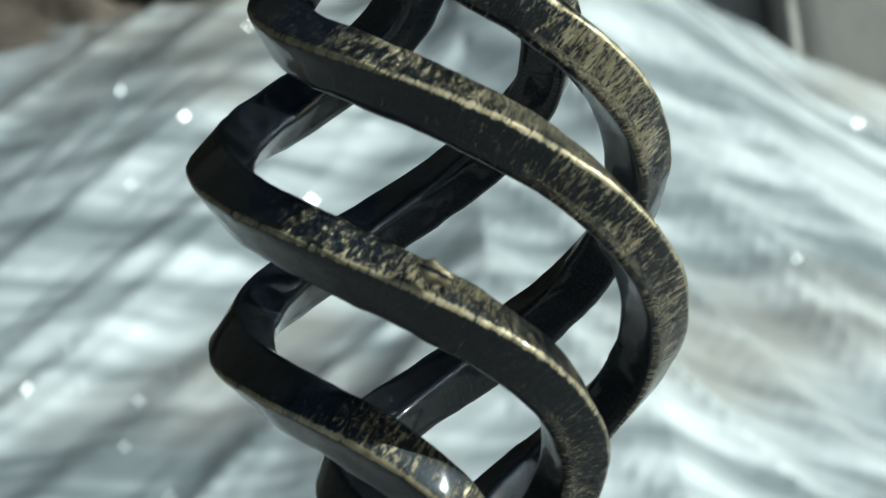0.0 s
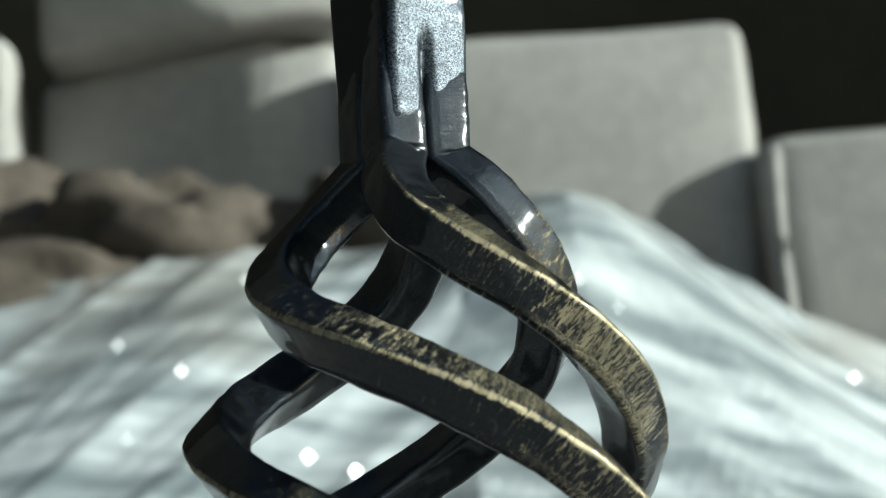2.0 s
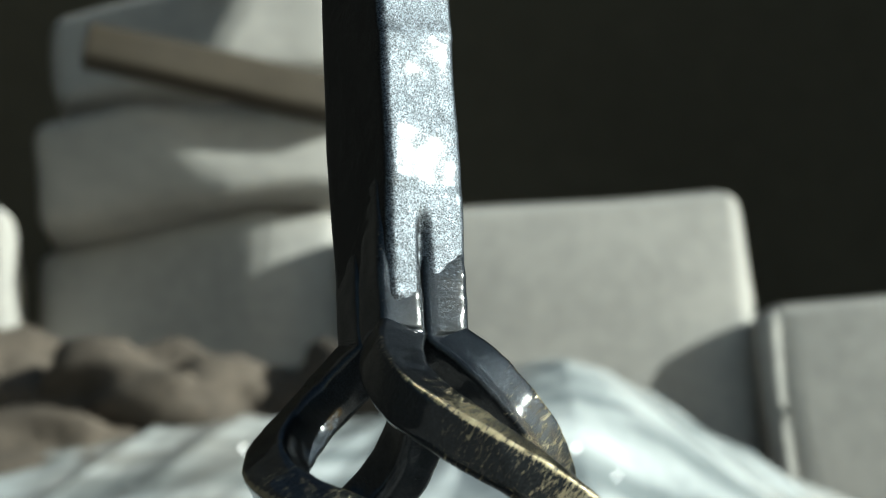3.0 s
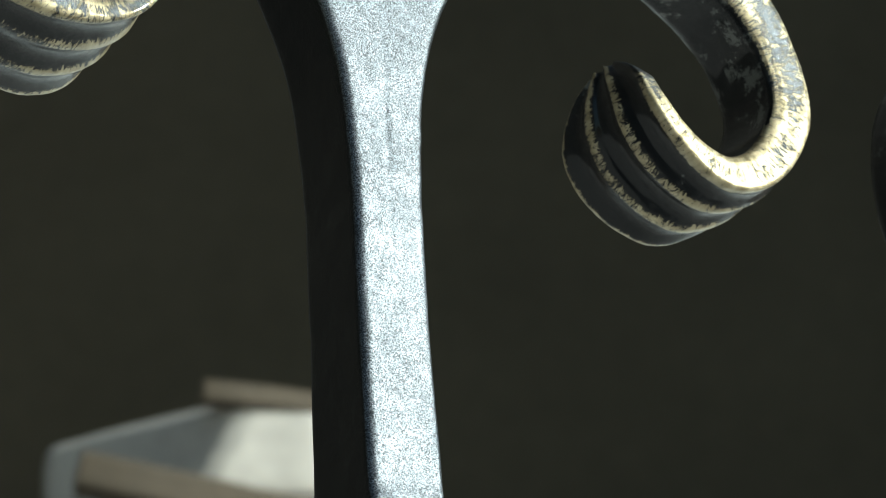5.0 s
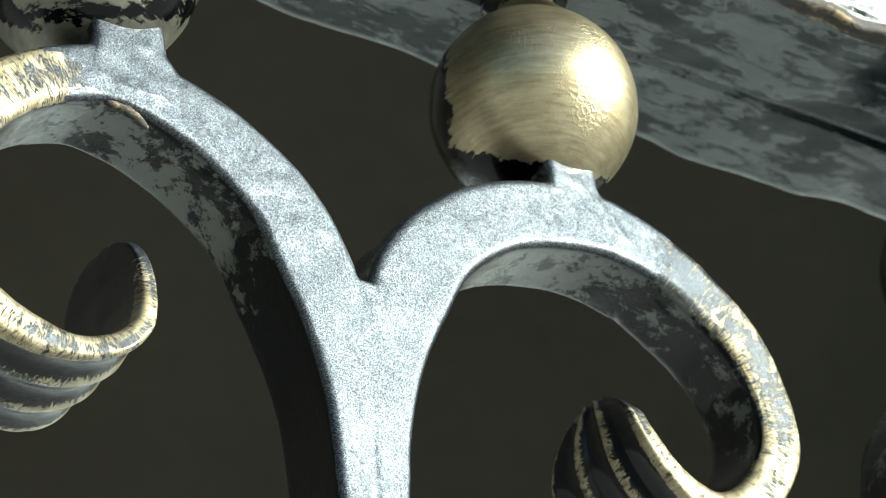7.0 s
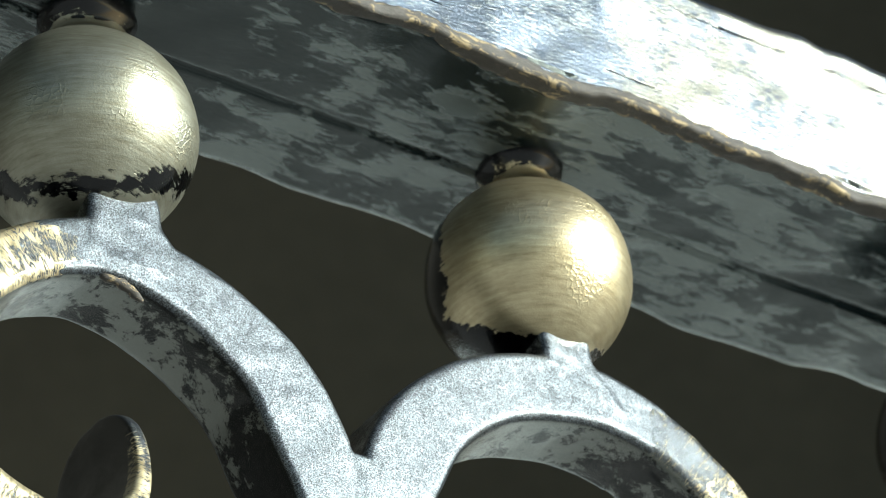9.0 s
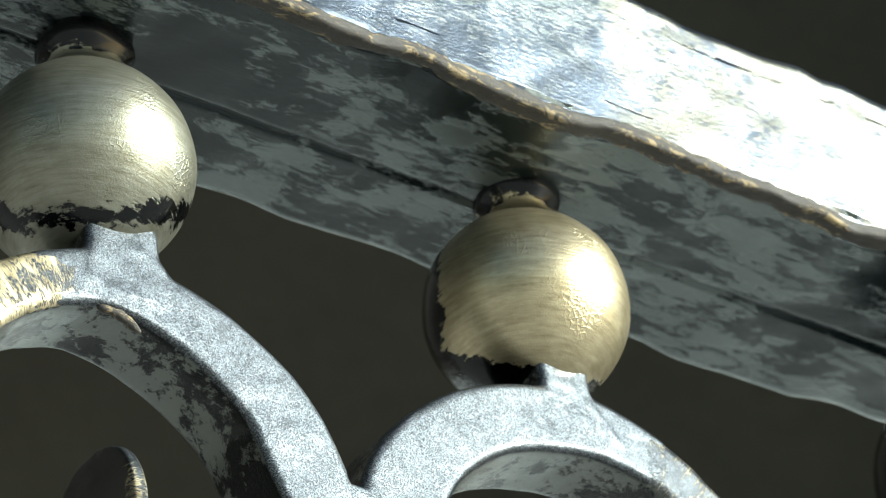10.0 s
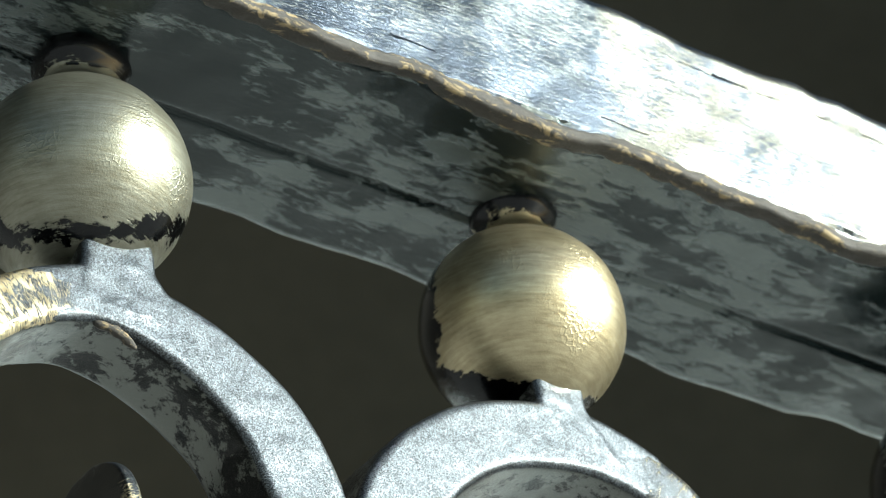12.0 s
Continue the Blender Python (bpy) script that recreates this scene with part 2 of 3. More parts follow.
def rough_stone(name, a, b, rough=0.85, scale=6.0):
    m, ns, ln, bsdf = mat(name)
    tc = ns.new("ShaderNodeTexCoord")
    n1 = node(ns, "ShaderNodeTexNoise", Scale=scale, Detail=6.0, Roughness=0.65)
    n2 = node(ns, "ShaderNodeTexNoise", Scale=scale * 14, Detail=4.0)
    for n in (n1, n2):
        ln.new(tc.outputs["Object"], n.inputs["Vector"])
    s = math_node(ns, ln, "ADD", math_node(ns, ln, "MULTIPLY", n1.outputs[0], 0.7), math_node(ns, ln, "MULTIPLY", n2.outputs[0], 0.3))
    ln.new(ramp(ns, ln, s, 0.3, 0.7, a, b), bsdf.inputs["Base Color"])
    bsdf.inputs["Roughness"].default_value = rough
    bump = node(ns, "ShaderNodeBump", Strength=0.4, Distance=0.004)
    ln.new(n2.outputs[0], bump.inputs["Height"])
    ln.new(bump.outputs[0], bsdf.inputs["Normal"])
    return m


IRON = iron("brushed_iron", -0.2, dark=(0.009, 0.011, 0.0135, 1), rough=0.31, stretch=(4.2, 0.8, 1), spark=4.5, wear_gain=0.6, brushed=True, brass=0.62, grain=2.6, coat=0.6)
IRON_PLAIN = iron("painted_iron", -0.95, dark=(0.0165, 0.0188, 0.0216, 1), rough=0.40, spark=11.5, relief=0.75, coat=0.3, coat_rough=0.05, shaded_flanks=True, smear=(0.15, 0.62))
SCROLL = iron("scroll_iron", -0.34, dark=(0.0165, 0.0188, 0.0216, 1), rough=0.37, spark=11.5, stretch=(3.0, 0.9, 1), wear_gain=1.0, brushed=True, grain=2.5, brass=0.76, coat=0.5, coat_rough=0.09, shaded_flanks=True, turned=0.5, smear=(0.15, 0.62))
GOLD = iron("gilded_iron", 0.12, dark=(0.010, 0.011, 0.012, 1), rough=0.34, stretch=(0.25, 0.25, 1.6), wear_gain=0.9, tones=((0.16, 0.13, 0.075, 1), (0.42, 0.36, 0.23, 1)))
LIP = iron("chipped_brass", -0.2, dark=(0.030, 0.027, 0.024, 1), rough=0.62, stretch=(0.5, 1, 1), spark=2.5, wear_gain=0.4, brass=0.6, grain=2.8, coat=0.0, metal=0.2, relief=2.0, tones=((0.26, 0.19, 0.095, 1), (0.50, 0.40, 0.23, 1)))
UNDER = gloss_paint()
RAIL = rail_face()
BALL_GOLD = ball_gold("ball_gold", (0.22, 0.182, 0.105, 1), (0.54, 0.475, 0.32, 1))
BALL_SILVER = ball_gold("ball_silver_gold", (0.12, 0.11, 0.075, 1), (0.27, 0.275, 0.23, 1), 0.46)
STONE = rough_stone("pale_stone", (0.27, 0.262, 0.245, 1), (0.46, 0.442, 0.405, 1), scale=2.5)
TIMBER = rough_stone("weathered_timber", (0.035, 0.027, 0.0165, 1), (0.07, 0.054, 0.034, 1), 0.7, 4.0)
EARTH = rough_stone("brown_earth", (0.030, 0.024, 0.018, 1), (0.125, 0.10, 0.076, 1), 0.9, 3.5)
PAVING = rough_stone("grey_paving", (0.34, 0.33, 0.31, 1), (0.48, 0.47, 0.45, 1), 0.8, 4.0)
# near-black for the added side wall, to keep its reflection dark
UNSEEN_WALL = rough_stone("unseen_wall_black", (0.008, 0.0078, 0.0065, 1), (0.016, 0.015, 0.012, 1), 0.9, 2.0)
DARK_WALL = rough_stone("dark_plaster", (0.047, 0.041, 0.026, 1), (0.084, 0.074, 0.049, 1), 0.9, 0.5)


def plastic_sheet():
    """Translucent film: pale, glossy, its folds' highlights and shade coloured in as streaks."""
    m, ns, ln, bsdf = mat("plastic_sheet")
    tc = ns.new("ShaderNodeTexCoord")
    mp = ns.new("ShaderNodeMapping")
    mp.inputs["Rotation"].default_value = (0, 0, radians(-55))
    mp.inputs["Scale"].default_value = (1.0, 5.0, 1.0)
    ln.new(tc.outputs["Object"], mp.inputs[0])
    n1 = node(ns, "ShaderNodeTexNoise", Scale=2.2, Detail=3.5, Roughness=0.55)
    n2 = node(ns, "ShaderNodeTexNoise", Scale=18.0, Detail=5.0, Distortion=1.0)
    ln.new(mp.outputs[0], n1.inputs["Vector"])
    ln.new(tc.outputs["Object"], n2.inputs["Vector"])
    # pale streaks stand for highlights on the folds, dark ones for shade
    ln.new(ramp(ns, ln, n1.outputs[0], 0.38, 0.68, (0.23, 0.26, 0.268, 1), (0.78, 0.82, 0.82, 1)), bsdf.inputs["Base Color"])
    n3 = node(ns, "ShaderNodeTexNoise", Scale=1.3, Detail=3.0)
    ln.new(tc.outputs["Object"], n3.inputs["Vector"])
    film = bsdf.inputs["Base Color"].links[0].from_socket
    ln.new(mix_color(ns, ln, ramp(ns, ln, n3.outputs[0], 0.55, 0.8), film, (0.27, 0.24, 0.2, 1)), bsdf.inputs["Base Color"])
    bsdf.inputs["Roughness"].default_value = 0.12
    bump = node(ns, "ShaderNodeBump", Strength=0.15, Distance=0.004)
    ln.new(n2.outputs[0], bump.inputs["Height"])
    ln.new(bump.outputs[0], bsdf.inputs["Normal"])
    return m


SHEET = plastic_sheet()

# ---- building helpers ----
PSI = radians(33.5)
U, N, Z = Vector((math.cos(PSI), math.sin(PSI), 0)), Vector((math.sin(PSI), -math.cos(PSI), 0)), Vector((0, 0, 1))
PANEL = Matrix(((U.x, N.x, 0, 0), (U.y, N.y, 0, 0), (0, 0, 1, 0), (0, 0, 0, 1)))  # along the rail, towards the viewer, up


def part(name, bm, material, parent, label="", smooth=True):
    """One mesh object under a thing or a part."""
    me = bpy.data.meshes.new(name)
    bm.normal_update()
    bm.to_mesh(me)
    bm.free()
    me.materials.append(material)
    if smooth:
        me.polygons.foreach_set("use_smooth", [True] * len(me.polygons))
    ob = new(name, me)
    ob.parent = parent
    if label:
        tagged(ob, label)
    return ob


def thing(name, label, category, group="", kind="", at=(0, 0, 0)):
    ob = new(name)
    ob.location = at
    ob.empty_display_size = 0.02
    return tagged(ob, label, category, group, kind)


def solid(name, bm, material, label, category, group="", kind="", smooth=True):
    ob = part(name, bm, material, None, "", smooth)
    return tagged(ob, label, category, group, kind)


def rounded_section(a, b, r, per_side=5):
    """A rounded rectangle, a by b, as points with a wear weight that peaks at the corners."""
    pts = []
    for i in range(4):
        cx, cy = ((a / 2 - r), (a / 2 - r) * -1)[i in (1, 2)], ((b / 2 - r), (b / 2 - r) * -1)[i in (2, 3)]
        for k in range(4):
            t = radians(90 * i + 30 * k)
            pts.append((cx + r * math.cos(t), cy + r * math.sin(t), 1.0))
        nx, ny = ((a / 2 - r), (a / 2 - r) * -1)[(i + 1) % 4 in (1, 2)], ((b / 2 - r), (b / 2 - r) * -1)[(i + 1) % 4 in (2, 3)]
        t = radians(90 * (i + 1))
        end, start = (nx + r * math.cos(t), ny + r * math.sin(t)), pts[-1]
        for k in range(1, per_side):
            f = k / per_side
            pts.append((start[0] + (end[0] - start[0]) * f, start[1] + (end[1] - start[1]) * f, 1 - math.sin(math.pi * f)))
    return pts


def sweep(bm, rings, rough=0.0, seed=0.0, freq=160.0):
    """Skin a run of rings: each is (centre, side, up, section)."""
    layer = bm.verts.layers.float.get("wear") or bm.verts.layers.float.new("wear")
    runs = bm.verts.layers.float.get("run") or bm.verts.layers.float.new("run")
    acrosses = bm.verts.layers.float.get("across") or bm.verts.layers.float.new("across")
    last, run, before = None, seed, None
    for c, side, up, section in rings:
        now = []
        run += (c - before).length if before else 0.0
        before, across, corner = c, 0.0, None
        for x, y, w in section:
            across += math.hypot(x - corner[0], y - corner[1]) if corner else 0.0
            corner = (x, y)
            p = c + side * x + up * y
            out = (side * x + up * y).normalized()
            q = p * freq + Vector((seed, seed * 1.7, 0))
            p = p + out * rough * (noise.noise(q) + 0.5 * noise.noise(q * 2.7))
            v = bm.verts.new(p)
            v[layer], v[runs], v[acrosses] = w, run, across
            now.append(v)
        if last:
            for i in range(len(now)):
                j = (i + 1) % len(now)
                bm.faces.new((last[i], last[j], now[j], now[i]))
        else:
            bm.faces.new(list(reversed(now)))
        last = now
    bm.faces.new(last)
    bmesh.ops.recalc_face_normals(bm, faces=bm.faces)


def spline(points, steps):
    """Catmull-Rom through rows of numbers."""
    p = [np.array(q, float) for q in points]
    p = [2 * p[0] - p[1]] + p + [2 * p[-1] - p[-2]]
    out = []
    for i in range(1, len(p) - 2):
        for k in range(steps):
            t = k / steps
            out.append(0.5 * (2 * p[i] + (p[i + 1] - p[i - 1]) * t + (2 * p[i - 1] - 5 * p[i] + 4 * p[i + 1] - p[i + 2]) * t * t
                              + (3 * p[i] - p[i - 1] - 3 * p[i + 1] + p[i + 2]) * t ** 3))
    out.append(p[-2])
    return out


def lathe(bm, rows, centre, axis=Z, turns=40, rough=0.0, seed=0.0):
    """Turned shape: rows of (radius, height, wear)."""
    layer = bm.verts.layers.float.get("wear") or bm.verts.layers.float.new("wear")
    last = None
    for r, h, w in rows:
        now = []
        for i in range(turns):
            a = 2 * math.pi * i / turns
            d = Vector((math.cos(a), math.sin(a), 0))
            p = Vector(centre) + d * r + axis * h
            p += d * rough * noise.noise(p * 120 + Vector((seed, 0, 0)))
            v = bm.verts.new(p)
            v[layer] = w
            now.append(v)
        if last:
            for i in range(turns):
                bm.faces.new((last[i], last[(i + 1) % turns], now[(i + 1) % turns], now[i]))
        else:
            bm.faces.new(list(reversed(now)))
        last = now
    bm.faces.new(last)
    bmesh.ops.recalc_face_normals(bm, faces=bm.faces)


def box(bm, lo, hi, bevel=0.006, cuts=0, rough=0.0, seed=0.0):
    g = bmesh.ops.create_cube(bm, size=1.0)
    for v in g["verts"]:
        v.co = Vector([lo[i] + (v.co[i] + 0.5) * (hi[i] - lo[i]) for i in range(3)])
    edges = list({e for v in g["verts"] for e in v.link_edges})
    bmesh.ops.bevel(bm, geom=edges, offset=bevel, segments=2, profile=0.6, affect="EDGES")
    if cuts:
        bmesh.ops.subdivide_edges(bm, edges=bm.edges[:], cuts=cuts, use_grid_fill=True)
    if rough:
        for v in bm.verts:
            v.co += Vector([rough * noise.noise(v.co * 9 + Vector((seed + 7 * i, 0, 0))) for i in range(3)])


# ---- the railing ----
BALLS = ((0.0495, 1.0524), (-0.0446, 1.0502))  # along the rail, height
AXIS = 0.0041  # the baluster's axis along the rail
RAIL_UNDER, RAIL_TOP, RAIL_HALF = 1.0775, 1.1130, 0.027


TWIST = [(0, 0), (162, 39.5), (290, 78), (425, 116), (530, 139), (632, 152), (900, 152)]


def twist(s):
    """The strands' turn, in degrees, at a height off the basket's middle."""
    a = abs(s)
    for (s0, t0), (s1, t1) in zip(TWIST, TWIST[1:]):
        if a <= s1:
            return math.copysign(t0 + (t1 - t0) * (a - s0) / (s1 - s0), s)
    return math.copysign(152, s)


def strand_wear_light(x, y, a):
    """Gold on the upper outer face and outer corner; right-hand gold stands for sunlight."""
    if y < -0.8 and x > 0.8:
        return 1.25
    if y < -0.85:
        # gold grows towards the right, sunlight put into the colour
        return 0.4 + 0.5 * math.cos(a + 0.87)
    if x > 0.85:
        return 0.05 + 0.75 * math.cos(a + 0.3)
    return -0.7


def basket_strand(k):
    """One of four square bars that twist round the basket, a corner outwards."""
    bm = bmesh.new()
    rings = []
    zs = [0.8740 - 0.0008 * i for i in range(188)]

    def at(z):
        s = (0.7920 - z) / 0.0844e-3
        phi = sum(twist(s + d) for d in (-70, -35, 0, 35, 70)) / 5
        a = radians(45 + phi + 90 * k)
        e = s * (1.0 if s < 0 else 1.15)
        r = (65 + 333 * max(0.0, math.cos(math.pi * max(-645.0, min(645.0, e)) / 1290)) ** (0.8 if s < 0 else 0.9)) / 12.25e3
        lean = 0.0034 + 0.0026 * max(0.0, min(1.0, (s + 500) / 1000))
        return Vector((lean + r * math.cos(a), 0.002 + r * math.sin(a), z)), Vector((math.cos(a), math.sin(a), 0))

    for i, z in enumerate(zs):
        c, radial = at(z)
        tang = (at(z - 0.0012)[0] - at(z + 0.0012)[0]).normalized()
        side = (radial - tang * radial.dot(tang)).normalized()
        up = tang.cross(side)
        d = (side + up).normalized()
        end = min(1.0, 0.62 + 0.38 * i / 21, 0.62 + 0.38 * (len(zs) - 1 - i) / 24)
        section = [(x * end, y * end, strand_wear_light(x / 0.0038, y / 0.0038, math.atan2(radial.y, radial.x)) - 0.9 * max(0.0, min(1.0, (z - 0.828) / 0.018))) for x, y, w in rounded_section(0.0076, 0.0076, 0.0010)]
        rings.append((c, d, tang.cross(d), section))
    sweep(bm, rings, 0.00030, k * 11.0)
    return bm


# arms of the fork from the shaft to the scroll's tip: along, height, thickness, depth (all mm)
ARM_RIGHT = [(2.9, 940, 7.4, 16.5), (3.2, 955, 7.6, 16.5), (3.9, 972, 9.4, 16.5), (6.0, 986, 13, 16.5), (9.8, 998, 16, 16.5), (17, 1009.6, 14.9, 16.5), (30.8, 1019.8, 14, 16.5),
             (49.4, 1024.5, 13.6, 16.5), (65, 1022, 12, 16.5), (75, 1016.3, 11, 16.5), (83.3, 1009.7, 10.2, 16.5), (88.9, 999, 9.3, 16.5), (90.2, 989.5, 9.2, 17),
             (87.2, 981, 9, 19), (81.4, 974.1, 9, 22), (74.4, 971.0, 8.6, 25.5), (68.2, 972.6, 7.4, 27.5), (62.3, 977, 6.2, 28.5), (58.8, 982.5, 5.4, 27.5, 0.5), (57.6, 987.5, 4.6, 24, 2), (57.4, 991.5, 4, 17, 5.5), (57.8, 994.5, 3.2, 8, 10)]
ARM_LEFT = ARM_RIGHT[:6] + [(30.8, 1018.8, 13.2, 16.5), (46, 1022.6, 11.6, 16.5), (58, 1019.6, 11, 16.5), (68, 1012.8, 10.6, 16.5), (75.5, 1003, 9.6, 16.5), (79, 992, 9, 16.5), (77.5, 981.5, 8.8, 18),
                         (71.5, 973.3, 8.4, 21), (63, 969, 7.4, 25), (54.5, 968.0, 6, 27), (47, 970.6, 5.2, 28), (42.4, 975.5, 4.2, 28), (41.2, 981.5, 3.4, 30, 0.4), (41.3, 987.5, 2.8, 27.5, 1.6), (41.8, 992.3, 2.5, 23, 4), (42.2, 995.2, 2.3, 16.5, 7.2), (42.4, 996.8, 2.1, 8, 11.4)]
STEPS = 6


def arm_rings(sign, rows, first, last, ribs):
    pts = spline([(*r, 0.0)[:5] for r in rows], STEPS)  # the fifth number insets the front of the rounded tip
    rings = []
    for i in range(first, min(last, len(pts))):
        u, z, th, dep, inset = pts[i]
        a, b = pts[max(0, i - 1)], pts[min(len(pts) - 1, i + 1)]
        t = Vector((sign * (b[0] - a[0]), 0, b[1] - a[1])).normalized()
        side = Vector((t.z, 0, -t.x))
        c = Vector((AXIS + sign * u / 1000, 0.00825 - inset / 1000 - dep / 2000, z / 1000))
        swell = 1 + (-0.05 * max(0.0, 1 - (i - first) / 7) if ribs else -0.035 * max(0.0, (i - 7 * STEPS) / 8))
        th, dep = th / 1000 * swell, dep / 1000 * (1 + (swell - 1) * 0.6)
        section = rounded_section(th, dep, min(0.0022 if ribs else 0.0014, th / 3.0), 15 if ribs else 6)
        if ribs:
            along = (i - first) / (len(pts) - first)
            flute = max(0.0, min(1.0, (along - 0.36) / 0.2))
            out, carved = -sign, []
            for x, y, w in section:
                f = y / dep + 0.5
                worn = (min(1.0, 0.35 + 1.6 * along) if sign > 0 else 0.85) * (0.8 + 0.2 * w) - 0.15 * inset - 0.9 * max(0.0, along - 0.72) if y > dep * 0.38 else -0.6 + 0.5 * w
                if x * out > th * 0.3:
                    wave = abs(math.sin(3 * math.pi * f))
                    x -= out * flute * min(0.0024, th * 0.38) * wave ** 0.7
                    worn = max(worn, ((1.3 if sign > 0 else 1.7) - 1.9 * wave) * flute) if y < dep * 0.45 else worn
                carved.append((x, y, worn))
            section = carved
        rings.append((c, side, Vector((0, 1, 0)), section))
    return rings


DENTS = ((0.846, 0.0), (0.866, 0.0001), (0.871, 0.0001), (0.880, -0.00014), (0.884, -0.0002), (0.8885, -0.0002), (0.8955, 0.0001), (0.899, -0.0001), (0.93, -0.0002), (0.96, 0.0))


def dent(z):
    """How far the hammered front of the shaft stands out at a height."""
    return float(np.interp(z, [d[0] for d in DENTS], [d[1] for d in DENTS]))


def ball_wear_shade(d, silver):
    """Where the gold was wiped: from the viewer's side and from the scroll side, not underneath; the upper back is
    blackened as shade.
    """
    right = d.x * U.x + d.y * N.x
    low = 0.588 * (d.x * -U.y + d.y * -N.y) + 0.809 * d.z
    # black upper back stands for the shade under the rail, mirrored in its underside
    back = 1.2 if d.z < 0.3 else (-d.x * U.y - d.y * N.y - 0.2 + 0.3 * right) / 0.2 + 0.5
    if silver:
        return min(1.2, 0.34 + abs(low + 0.42) * 1.7, (right + 1.05) / 0.4, back)
    return max(-0.6, min(1.2, (low + 0.54 + 0.24 * right) / 0.32 + 0.45, (right + 0.86) / 0.22 + 0.4, back))


def baluster():
    b = thing("iron_baluster", "blue-black wrought iron baluster with gold-brushed basket twist and scrolls", "baluster", "balusters under the handrail")
    b.matrix_world = PANEL
    inv = PANEL.inverted()
    for k in range(4):
        bm = basket_strand(k)
        bmesh.ops.transform(bm, matrix=inv, verts=bm.verts)
        part("basket_strand", bm, IRON, b, "twisted square strand with gold brushed on its edges")
    bm = bmesh.new()
    rings = []
    for i in range(108):
        z = 0.846 + i * 0.001
        grow, stout = max(0.0, 1 - (z - 0.846) / 0.007), max(0.0, min(1.0, (0.925 - z) / 0.05))
        slim, section = max(0.0, min(1.0, (0.880 - z) / 0.026)), []
        for x, y, w in rounded_section(0.0134 + 0.0008 * stout - 0.0040 * grow, 0.0165 + 0.0018 * stout - 0.0030 * slim - 0.0040 * grow, 0.0012, 22):
            if y > 0:  # hammered front: flats that lean down a little, turned towards the scroll side
                y += dent(z) * min(1.0, y / 0.006) - (0.049 * x if 0.870 < z < 0.896 else 0.0) - 0.0018 * max(0.0, min(1.0, (0.867 - z) / 0.004)) * math.exp(-((x + 0.0008) / 0.0007) ** 2)
            section.append((x, y, w))
        rings.append((Vector((AXIS, 0, z)), Vector((1, 0, 0)), Vector((0, 1, 0)), section))
    sweep(bm, rings, 0.00014, 5.0, 90)
    # the crotch of the fork is filled with weld
    fill = [(Vector((AXIS - 0.0003, 0, z)), Vector((1, 0, 0)), Vector((0, 1, 0)), rounded_section(w, 0.0163, 0.0008, 4)) for z, w in ((0.972, 0.004), (0.980, 0.005), (0.988, 0.005), (0.993, 0.0048), (0.9964, 0.0042))]
    sweep(bm, fill, 0.0003, 7.0, 300)
    for sign, rows in ((1, ARM_RIGHT), (-1, ARM_LEFT)):
        sweep(bm, arm_rings(sign, rows, 0, 7 * STEPS + 8, False), 0.00014, 3.0 * sign)
    # welded tabs that carry the balls, flush with the front
    for u, zc, wide in ((0.0512, 1.0524, 0.0115), (-0.0405, 1.0502, 0.0140)):
        tab = []
        for dz, w, d, shift in ((-0.030, 1.7, 0.0125, 0.0026), (-0.027, 1.5, 0.0122, 0.0018), (-0.0235, 1.2, 0.0118, 0.0006), (-0.0205, 1.0, 0.0108, -0.0002), (-0.0165, 1.0, 0.0098, -0.0006), (-0.013, 0.85, 0.007, -0.0006)):
            tab.append((Vector((u + shift, 0.0083 - d / 2, zc + dz)), Vector((1, 0, 0)), Vector((0, 1, 0)), rounded_section(wide * w, d, 0.0014, 5)))
        sweep(bm, tab, 0.0004, u * 90, 220)
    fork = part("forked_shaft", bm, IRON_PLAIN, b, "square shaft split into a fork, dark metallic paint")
    weld = fork.modifiers.new("forged", "REMESH")
    weld.mode, weld.voxel_size, weld.use_smooth_shade = "VOXEL", 0.00045, True
    ease = fork.modifiers.new("eased", "SMOOTH")
    ease.factor, ease.iterations = 0.5, 5
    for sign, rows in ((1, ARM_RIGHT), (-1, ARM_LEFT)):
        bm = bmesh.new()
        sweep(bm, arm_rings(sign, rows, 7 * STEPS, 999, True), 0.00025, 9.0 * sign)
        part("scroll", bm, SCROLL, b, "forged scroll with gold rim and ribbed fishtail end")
    bm = bmesh.new()
    lump = [(Vector((0.0016 + 0.0007 * i, -0.0347, 0.7823 - 0.0004 * i)), Vector((0, 1, 0)), Vector((0.4, 0, 0.9)), rounded_section(d, d * 1.6, d / 2.4, 3)) for i, d in enumerate((0.0006, 0.0015, 0.0020, 0.0017, 0.0014, 0.0011, 0.0005))]
    sweep(bm, lump, 0.0006, 2.0, 700)
    bmesh.ops.transform(bm, matrix=inv, verts=bm.verts)
    part("paint_lump", bm, GOLD, b, "raised lump of gold paint")
    bm = bmesh.new()
    drip = []
    for i, d in enumerate((0.0006, 0.0012, 0.0017, 0.0013, 0.0019, 0.0015, 0.0021, 0.0016, 0.0006)):
        drip.append((Vector((-0.0455 + 0.0010 * i, 0.0074, 1.0166 - 0.00004 * i * i)), Vector((0, 1, 0)), Vector((0, 0, 1)), rounded_section(d, d, d / 2.2, 2)))
    sweep(bm, drip, 0.0004, 4.0, 400)
    part("weld_bead", bm, LIP, b, "brassy bead of weld")
    for name, lo, hi in (("lower_shaft", 0.02, 0.7385),):
        bm = bmesh.new()
        rings = [(Vector((AXIS + 0.002, 0, lo + (hi - lo) * i / 40)), Vector((1, 0, 0)), Vector((0, 1, 0)), rounded_section(0.0142, 0.0165, 0.0011, 4)) for i in range(41)]
